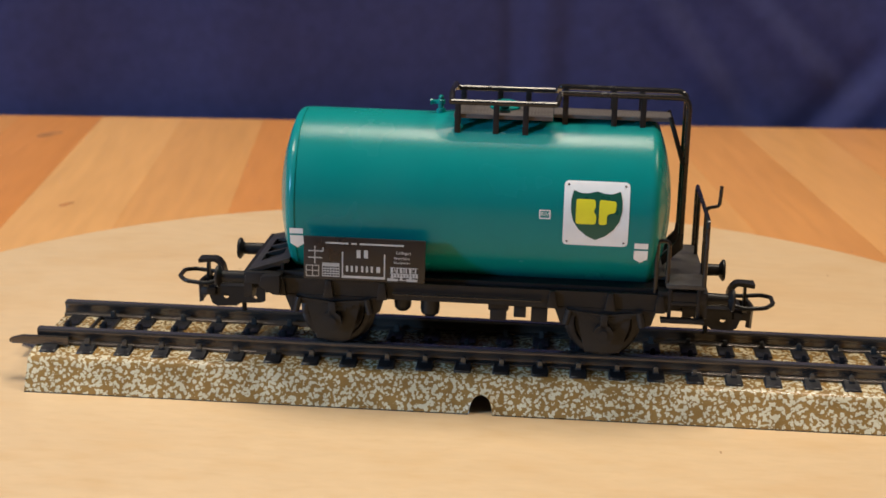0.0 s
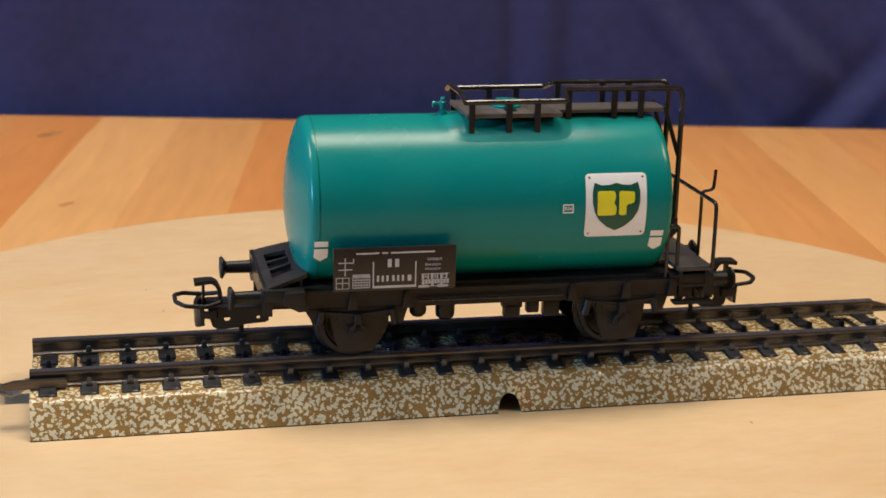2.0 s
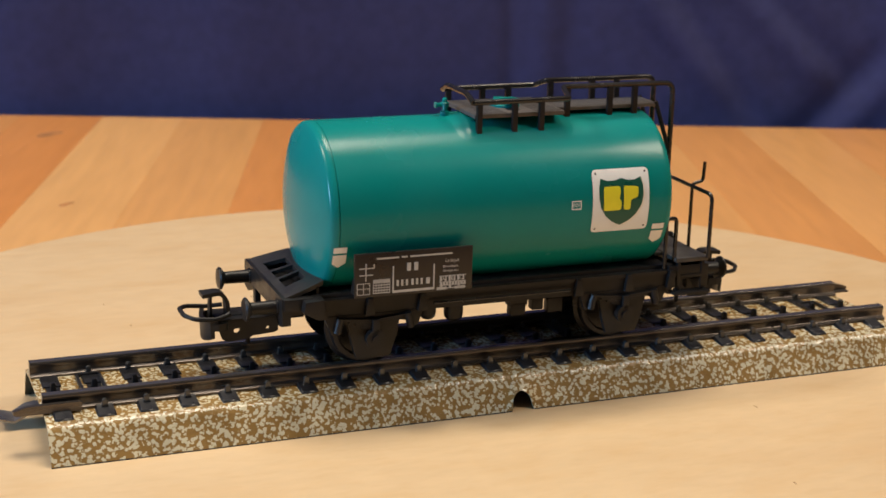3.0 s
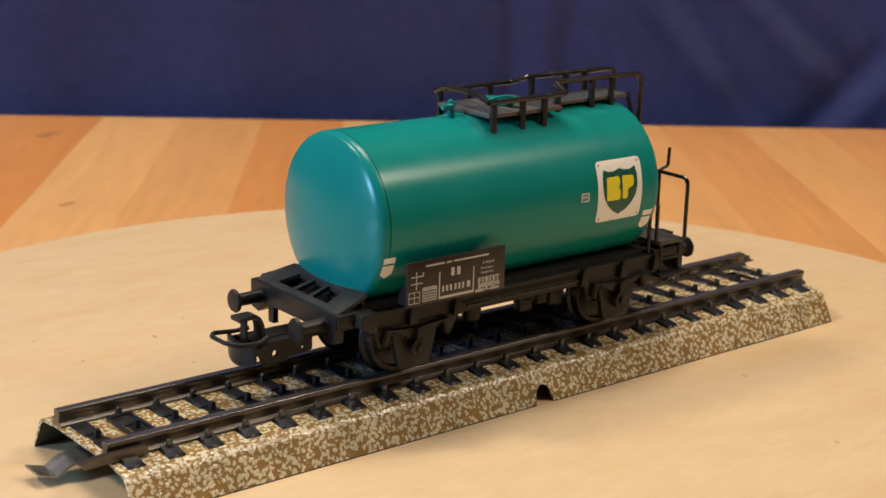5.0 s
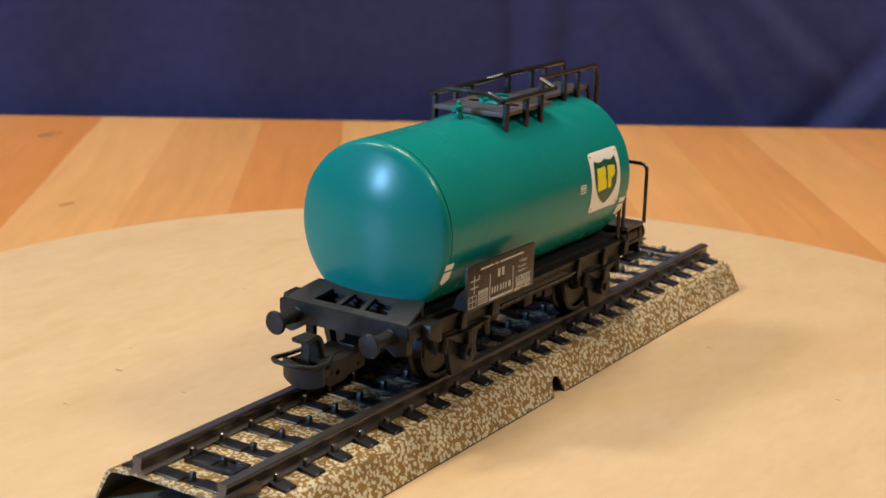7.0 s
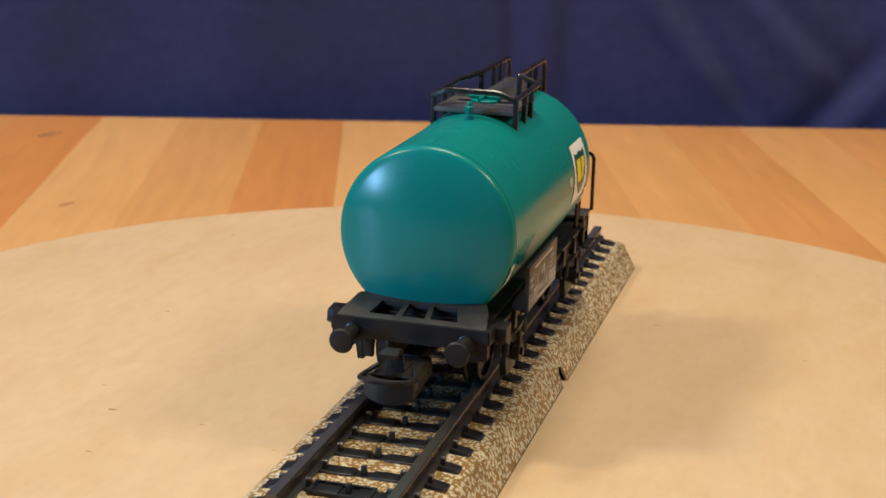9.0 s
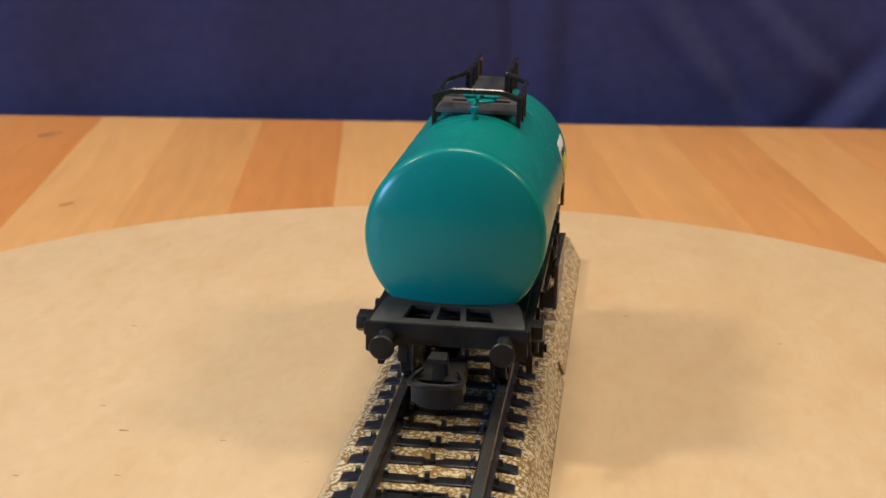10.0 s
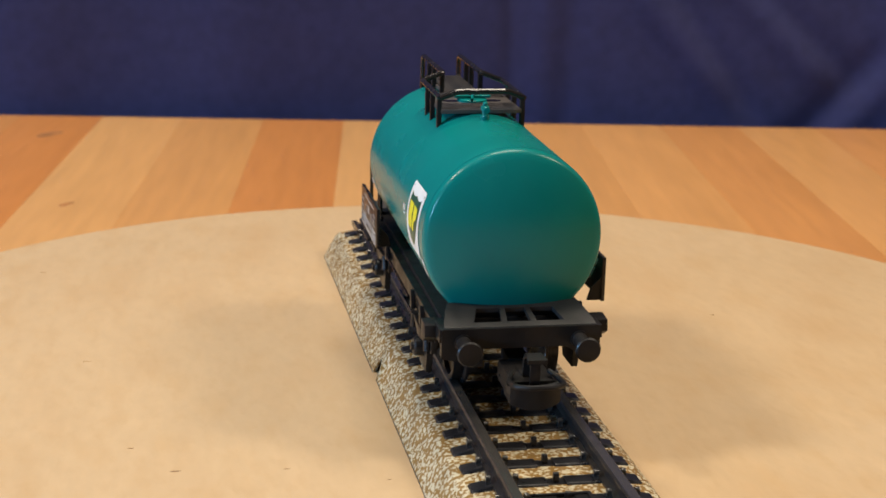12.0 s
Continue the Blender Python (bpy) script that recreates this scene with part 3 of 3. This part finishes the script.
def sign_board(wagon, side):
    """Brown data board at the foot of the tank; its far side faces the other way."""
    b = part("sign_board", Shape().box(-31.2, -8.1, -18.4, -17.7, 25.6, 33.9, 0.15), BROWN, wagon, "dark brown data board with pale printed bars and words")
    for x in (-30.6, -9.4):
        part("bracket", Shape().prism([(-17.75, 25.8), (-17.75, 30.2), (-15.9, 28.2), (-15.2, 25.8)], "x", x - 0.3, x + 0.3), BLACK, b)
    y0, y1 = -18.46, -18.35

    def bar(x0, x1, z0, z1, s):
        s.box(x0, x1, y0, y1, z0, z1)
    s = Shape()
    x = -27.0
    for w in (4.3, 1.1, 8.3):
        if w:
            bar(x, x + w, 32.68, 33.0, s)
        x += w + 0.55
    part("name_print", s, PRINT, b, "pale bars in place of the owner's name", 0)
    s = Shape()
    for x0, x1, z0, z1 in ((-30.3, -27.4, 31.05, 31.25), (-30.3, -27.7, 29.75, 29.95), (-29.15, -28.95, 28.7, 32.1), (-27.6, -27.4, 31.1, 31.9)):
        bar(x0, x1, z0, z1, s)
    part("cross_sign", s, PRINT, b, "pale printed cross sign", 0)
    s = Shape()
    for z in (26.2, 27.3, 28.3):
        bar(-30.7, -28.3, z - 0.06, z + 0.06, s)
    for xx in (-30.7, -29.5, -28.3):
        bar(xx - 0.06, xx + 0.06, 26.2, 28.3, s)
    for z in (26.3, 26.8, 27.3, 27.8, 28.3, 28.7):
        bar(-27.6, -24.4, z - 0.08, z + 0.08, s)
    for i in range(7):
        bar(-27.6 + 0.53 * i - 0.06, -27.6 + 0.53 * i + 0.06, 26.3, 28.7, s)
    bar(-27.6, -24.4, 28.3, 28.9, s)
    part("grid_print", s, PRINT, b, "pale printed table lines", 0)
    s = Shape()
    for x0, x1, z0, z1 in ((-23.9, -23.65, 26.2, 31.2), (-15.9, -15.65, 26.4, 31.0), (-23.9, -15.65, 26.1, 26.55)):
        bar(x0, x1, z0, z1, s)
    part("number_frame", s, PRINT, b, "pale frame lines", 0)
    s = Shape()
    bar(-21.1, -20.35, 30.1, 31.65, s)
    bar(-19.7, -18.95, 30.1, 31.65, s)
    part("operator_print", s, PRINT, b, "two pale bars in place of letters", 0)
    s = Shape()
    for x0 in (-23.1, -22.2, -21.3, -20.2, -19.3, -18.4):
        bar(x0, x0 + 0.42, 27.35, 28.5, s)
    bar(-17.3, -16.6, 27.35, 28.5, s)
    part("number_print", s, PRINT, b, "pale bars in place of the number", 0)
    for text, z, size in (("Ladegut", 31.45, 0.62), ("Brennbare", 30.35, 0.5), ("Fl\u00fcssigkeiten", 29.5, 0.42)):
        lettering("print", text, size, PRINT, b, pose(-0.0125 + (0.0003 if size > 0.6 else 0), -0.01842, z / 1000, 90))
    s = Shape()
    for i, w in enumerate((1.1, 0.9, 0.9)):
        bar(-14.6 + i * 1.75, -14.2 + i * 1.75, 27.5, 28.4, s)
        bar(-13.5 + i * 1.75, -13.25 + i * 1.75, 27.5, 28.4, s)
    for z in (27.35, 28.5, 26.7, 26.15):
        bar(-14.7, -9.4, z - 0.07, z + 0.07, s)
    for i in range(9):
        bar(-14.5 + i * 0.58, -14.5 + i * 0.58 + 0.42, 26.8 if i % 3 else 26.25, 27.25, s)
    bar(-15.2, -13.2, 25.9, 26.4, s)
    bar(-11.6, -9.6, 25.9, 26.4, s)
    part("load_table", s, PRINT, b, "pale printed load table", 0)
    for k, text in enumerate("ABC"):
        lettering("print", text, 0.75, PRINT, b, pose((-13.85 + 1.75 * k) / 1000, -0.01842, 0.02795, 90))
    if side < 0:
        b.matrix_basis = pose(0, 0, 0, 0, 0, 180)


def undercarriage(wagon):
    f = Shape()
    f.box(-37.5, 38.0, -13.0, 13.0, 22.2, 25.2, 0.3)
    part("underframe", f, BLACK, wagon, "matt black plastic underframe")
    for y in (-13.4, 13.4):
        c = [(-0.8, 20.9), (0.8, 20.9), (0.8, 23.7), (1.2, 23.7), (1.2, 24.4), (-1.2, 24.4), (-1.2, 23.7), (-0.8, 23.7)]
        part("sole_bar", Shape().prism([(y + a, z) for a, z in c], "x", -37.0, 38.0), BLACK, wagon)
    # tapered brackets along the sole bar
    rng_x = (-36.2, -16.6, -27.0, 16.0, 27.0, 36.4)
    for x in rng_x:
        for sgn in (-1, 1):
            b = Shape().prism([(x - 1.0, 21.0), (x + 1.0, 21.0), (x + 0.5, 24.4), (x - 0.5, 24.4)], "y", 14.4 * sgn, 15.3 * sgn, 0.1)
            part("rib", b, BLACK, wagon)
    for ax in (-26.1, 26.0):
        for sgn in (-1, 1):
            g = Shape()
            a, b = sorted((13.2 * sgn, 14.4 * sgn))
            g.prism([(ax - 9.6, 21.2), (ax + 9.9, 21.2), (ax + 9.0, 18.2), (ax + 7.2, 17.6), (ax + 6.6, 19.4), (ax + 5.0, 19.6), (ax + 4.1, 15.0), (ax + 3.3, 12.4), (ax - 3.3, 12.4), (ax - 4.1, 15.0),
                     (ax - 5.0, 19.6), (ax - 6.6, 19.4), (ax - 7.2, 17.6), (ax - 8.2, 17.6)], "y", a, b, 0.15)
            part("axle_guard", g, BLACK, wagon, "black axle guard plate")
            spring = Shape()
            a, b = sorted((14.3 * sgn, 15.2 * sgn))
            for k in range(4):
                w = 6.4 - 1.3 * k
                spring.prism([(ax - w, 20.3 - 0.55 * k), (ax, 19.7 - 0.55 * k), (ax + w, 20.3 - 0.55 * k), (ax + w, 20.75 - 0.55 * k), (ax, 20.15 - 0.55 * k), (ax - w, 20.75 - 0.55 * k)], "y", a, b)
            part("leaf_spring", spring, BLACK, wagon)
            box = Shape()
            a, b = sorted((14.3 * sgn, 16.2 * sgn))
            box.lathe([(a, 1.9), (b - 0.3, 1.8), (b, 1.5)], (ax, 0, 16.5), "y", 20)
            box.box(ax - 0.7, ax + 0.7, a, a + 0.8, 17.5, 20.4, 0.2)
            a, b = sorted((16.1 * sgn, 16.7 * sgn))
            box.lathe([(a, 0.9), (b, 0.7)], (ax, 0, 16.5), "y", 12)
            part("axle_box", box, BLACK, wagon)
            for dx in (-6.6, 6.6):
                sh = Shape().rod([(ax + dx, 14.9 * sgn, 20.9), (ax + dx * 1.1, 14.9 * sgn, 18.0)], 0.72, 10)
                part("spring_hanger", sh, BLACK, wagon)
        ws = part("wheelset", Shape().rod([(ax, -13.3, 16.7), (ax, 13.3, 16.7)], 0.9, 12), WHEEL, wagon)
        for sgn in (-1, 1):
            w = Shape()
            prof = [(6.9, 0.8), (6.9, 7.3), (7.1, 7.5), (7.5, 7.4), (7.8, 6.65), (9.7, 6.6), (9.8, 6.4), (9.75, 5.6), (9.0, 5.3), (8.8, 2.2), (9.6, 1.9), (9.7, 0.8)]
            w.lathe([(d * sgn, r) for d, r in prof], (ax, 0, 16.7), "y", 48)
            part("wheel", w, WHEEL, ws, "blackened flanged wheel")
    for x, r, z0 in ((-13.2, 1.7, 17.0), (-7.8, 1.9, 16.2)):
        b = Shape().lathe([(z0, 0.05), (z0 + 0.2, r * 0.6), (z0 + 0.8, r * 0.93), (z0 + 1.6, r), (22.3, r)], (x, -8.6, 0), "z", 18)
        part("brake_cylinder", b, BLACK, wagon)
        b = Shape().lathe([(z0, 0.05), (z0 + 0.2, r * 0.6), (z0 + 0.8, r * 0.93), (z0 + 1.6, r), (22.3, r)], (-x, 8.6, 0), "z", 18)
        part("brake_cylinder", b, BLACK, wagon)
    for sgn in (-1, 1):
        gear = Shape()
        for x0, x1, z0, z1 in ((4.0, 7.2, 16.2, 19.0), (3.6, 7.6, 18.2, 20.0), (8.6, 11.0, 17.0, 19.4), (12.0, 15.2, 16.2, 19.2), (3.6, 15.5, 19.2, 22.4)):
            a, b = sorted((7.4 * sgn, 9.6 * sgn))
            gear.box(x0 * -sgn, x1 * -sgn, a, b, z0, z1, 0.25)
        part("brake_gear", gear, BLACK, wagon)
    for y in (-15.3, 15.3):
        part("brake_rod", Shape().rod([(-14.5, y, 22.4), (14.0, y, 22.4)], 0.28, 8), GLOSS, wagon)
    for y in (-4.0, 4.0):
        part("brake_shaft", Shape().rod([(-18.0, y, 18.2), (18.0, y, 18.2)], 0.5, 8), BLACK, wagon)
    # ends
    for sgn in (-1, 1):
        beam = Shape()
        out = 0.0 if sgn < 0 else 1.7
        a, b = sorted(((42.0 + out) * sgn, (43.6 + out) * sgn))
        beam.prism(rounded([(-14.2, 20.0), (-11.5, 19.4), (-8.0, 21.6), (8.0, 21.6), (11.5, 19.4), (14.2, 20.0), (14.2, 25.3), (-14.2, 25.3)], 0.4, 2), "x", a, b)
        for y in (-11.6, 9.6):
            a, b = sorted((36.0 * sgn, (42.2 + out) * sgn))
            beam.box(a, b, y, y + 2.0, 21.2, 25.2, 0.2)
        for y in (-14.6, 12.6):
            a, b = sorted((36.0 * sgn, (43.4 + out) * sgn))
            beam.box(a, b, y, y + 2.0, 22.8, 25.2, 0.2)
        a, b = sorted(((42.2 + out) * sgn, (43.4 + out) * sgn))
        beam.box(a, b, -7.6 * sgn - 0.9, -7.6 * sgn + 0.9, 18.2, 22.0, 0.2)
        part("buffer_beam", beam, BLACK, wagon, "black buffer beam")
        for y in (-10.4, 10.4):
            buf = Shape()
            far = out + (1.3 if sgn < 0 else 0.5)
            prof = [(43.2, 1.6), (43.8, 1.55), (43.9, 1.3), (47.3, 1.2), (47.5, 1.4), (48.0, 2.2), (48.3, 2.25), (48.6, 2.0), (48.8, 0.02)]
            buf.lathe([((d + (far if d > 46 else out)) * sgn, r) for d, r in prof], (0, y, 22.8), "x", 24)
            part("buffer", buf, BLACK, wagon, "round black sprung buffer")
        if sgn > 0:
            continue
        for y in (-15.2, 15.2):
            st = Shape().prism([(-36.2, 25.3), (-39.8, 25.0), (-40.2, 22.9), (-37.4, 21.4), (-36.2, 21.4)], "y", y - 1.4, y + 1.4, 0.2)
            part("corner_bracket", st, BLACK, wagon)
    # sloping end plate with three openings
    plate = bmesh.new()
    def P(u, y, d):
        return (-36.0 - 6.9 * u, y, 27.3 - 1.95 * u + d)
    cols = [-13.6, -7.7, -3.0, -2.0, 2.0, 3.0, 7.7, 13.6]
    us = [-0.12, 0.18, 0.78, 1.0]
    for i in range(len(cols) - 1):
        for j in range(3):
            if j == 1 and i in (1, 3, 5):
                continue
            taper = lambda y, u: y * ((0.87 if u < 0 else 0.92 if u < 0.3 else 0.99 if u < 0.9 else 1.0) if abs(y) > 13 else (0.9 if u < 0.3 else 1.06))
            q = [(us[j], cols[i]), (us[j], cols[i + 1]), (us[j + 1], cols[i + 1]), (us[j + 1], cols[i])]
            lo = [plate.verts.new(P(u, taper(y, u), -0.8)) for u, y in q]
            hi = [plate.verts.new(P(u, taper(y, u), 0.0)) for u, y in q]
            plate.faces.new(hi)
            plate.faces.new(lo[::-1])
            for k in range(4):
                plate.faces.new((lo[k], lo[(k + 1) % 4], hi[(k + 1) % 4], hi[k]))
    bmesh.ops.remove_doubles(plate, verts=plate.verts, dist=0.01)
    # black boxes added behind and below the plate's openings to keep them dark
    part("end_wall", Shape().box(-36.7, -36.1, -12.4, 12.4, 21.8, 26.6, 0.1), BLACK, wagon)
    part("end_floor", Shape().box(-41.9, -36.5, -12.4, 12.4, 23.6, 24.2, 0.1), BLACK, wagon)
    part("end_plate", plate, TREAD, wagon, "sloping black end plate with three openings", 30)
    end = Shape()
    end.box(37.4, 44.7, -14.9, 14.9, 25.9, 26.8, 0.2)
    end.box(35.6, 37.6, -9.0, 9.0, 25.9, 26.6, 0.1)
    end.box(43.6, 44.8, -13.2, 13.2, 24.4, 26.0, 0.15)
    part("brake_platform", end, PLATE, wagon, "black end platform for the brakeman")
    for y in (-13.6, 13.6):
        part("grab_handle", Shape().rod(arc_path([(35.4, y, 24.4), (35.4, y, 34.8), (37.6, y, 34.8), (37.6, y, 26.0)], 0.9, 4), 0.42, 8), GLOSS, wagon, "bent black wire grab handle")
    rl = Shape().rod(arc_path([(44.4, -15.2, 26.6), (44.4, -15.2, 39.5), (44.4, 14.4, 39.5), (44.4, 14.4, 26.6)], 1.6, 5), 0.42, 8)
    part("end_railing", rl, GLOSS, wagon, "thin black wire railing of the end platform")
    for y in (7.6,):
        part("railing_post", Shape().rod([(44.4, y, 26.8), (44.4, y, 39.5)], 0.38, 8), GLOSS, wagon)
    part("brake_crank", Shape().rod(arc_path([(44.6, -6.9, 26.6), (44.6, -6.9, 39.9), (47.0, -6.9, 40.4), (47.2, -6.9, 44.3)], 0.7, 4), 0.36, 8), GLOSS, wagon, "bent black wire brake crank")
    for sgn in (-1, 1):
        st = Shape()
        a, b = sorted((13.8 * sgn, 16.4 * sgn))
        st.box(36.6, 44.8, a, b, 19.5, 20.05, 0.12)
        for x in (38.2, 43.6):
            c, d = sorted((14.0 * sgn, 14.8 * sgn))
            st.box(x - 0.35, x + 0.35, c, d, 19.9, 26.0, 0.1)
        st.box(38.4, 43.4, c, d, 22.6, 23.3, 0.1)
        part("foot_step", st, BLACK, wagon, "black hanging foot step")


def coupler(wagon, sgn):
    """Hook-and-loop toy coupler on its drawbar."""
    c = Shape()
    c.box(41.6, 53.2, -3.7, 3.7, 18.2, 18.9, 0.2)
    c.box(36.0, 42.5, -1.9, 1.9, 17.4, 19.2, 0.2)
    c.box(45.6, 50.2, -1.5, 1.5, 18.7, 19.1, 0.15)

    def half(x, z, rad, up):
        return [(x + rad * math.cos(t), z + rad * math.sin(t) * up) for t in (math.pi * k / 8 for k in range(9))]
    # side cheeks with two round holes, each made of an upper and a lower half
    for y in (-3.7, 3.1):
        top = half(49.6, 16.6, 0.6, 1) + half(43.6, 16.6, 0.35, 1)
        low = half(49.6, 16.6, 0.6, -1) + half(43.6, 16.6, 0.35, -1)
        c.prism([(41.6, 16.6), (41.6, 18.5), (53.0, 18.5), (52.9, 16.6)] + top, "y", y, y + 0.6)
        c.prism([(41.6, 16.6), (41.6, 15.9), (42.4, 15.6), (46.6, 15.3), (47.4, 14.7), (51.4, 14.5), (52.4, 15.1), (52.9, 16.6)] + low, "y", y, y + 0.6)
    c.rod([(46.6, 0, 18.4), (46.6, 0, 12.6)], 0.5, 10)
    body = part("coupler", c, BLACK, wagon, "black plastic hook-and-loop coupler")
    front = Shape()
    rings = []
    for i in range(13):
        y = -4.4 + 8.8 * i / 12
        x = 55.6 - 0.05 * y * y
        lo = 14.5 + 0.05 * y * y
        hi = 18.7 + 0.5 * (abs(y) / 4.4) ** 3
        rings.append([(x, y, lo), (x + 0.2, y, hi), (x - 0.6, y, hi + 0.15), (x - 0.7, y, lo + 0.2)])
    front.rings(rings)
    # side horns that join the shield to the housing
    for sgn_y in (-1, 1):
        horn = [(54.6, 3.2), (54.5, 4.4), (53.2, 4.7), (51.6, 4.4), (51.2, 3.5), (52.2, 3.4), (52.9, 4.3), (53.8, 4.4), (54.2, 3.5)]
        front.prism([(x, y * sgn_y) for x, y in horn], "z", 17.0, 18.5, 0.12)
    part("coupler_shield", front, BLACK, body)
    hook = Shape()
    hook.prism([(53.6, 18.4), (54.2, 18.4), (54.1, 22.9), (53.6, 22.9)], "y", -0.9, 0.9, 0.12)
    # a flat arch: level above the shield, bent down to the housing behind
    arch = arc_path([(55.6, 0, 23.1), (51.9, 0, 23.4), (50.7, 0, 21.6), (50.6, 0, 18.5)], 1.0, 5)
    wide = [1.7 if p.x > 53.5 else 1.35 for p in arch]
    ring = []
    for p, w, q in zip(arch, wide, arch[1:] + [arch[-1] * 2 - arch[-2]]):
        d = (q - p).normalized()
        nrm = Vector((-d.z, 0, d.x)) * 0.38
        ring.append([p + nrm + Vector((0, -w, 0)), p + nrm + Vector((0, w, 0)), p - nrm + Vector((0, w, 0)), p - nrm + Vector((0, -w, 0))])
    hook.rings(ring)
    part("coupler_hook", hook, BLACK, body)
    loop = Shape().rod(arc_path([(50.8, -3.2, 19.8), (53.5, -4.4, 19.3), (57.6, -4.4, 19.7), (59.3, -2.2, 20.0), (59.3, 2.2, 20.0), (57.6, 4.4, 19.7), (53.5, 4.4, 19.3), (50.8, 3.2, 19.8)], 0.8, 4), 0.45, 8)
    part("coupler_loop", loop, BLACK, body, "black wire loop")
    if sgn < 0:
        body.matrix_basis = pose(0, 0, 0, 0, 0, 180)


def tank_wagon():
    w = thing("tank_wagon", "toy railway tank wagon with sea-green tank and black underframe on track", "model wagon")
    tank(w)
    superstructure(w)
    sign_board(w, 1)
    sign_board(w, -1)
    undercarriage(w)
    coupler(w, 1)
    coupler(w, -1)
    return w


room()
cloth_backdrop()
table()
DISC = turntable()
TRACK = track()
WAGON = tank_wagon()


def motions():
    """The disc turns steadily about the world's z axis and carries track and wagon."""
    turn = []
    for i in range(25):
        t = 0.5 * i
        turn.append((t, -3.5 + 8.5385 * t + 0.0315 * t * t - 0.00102 * t ** 3))
    walk(DISC, [(t, pose(0, 0, 0, 0, 0, a)) for t, a in turn])
    walk(TRACK, [(t, pose(0, 0, 0, 0, 0, a) @ pose(0.0038, -0.0006, 0, 0, 0, -0.6)) for t, a in turn])
    walk(WAGON, [(t, pose(0, 0, 0, 0, 0, a) @ pose(0.0007, -0.0006, 0, 0, 0, -1.0)) for t, a in turn])


motions()
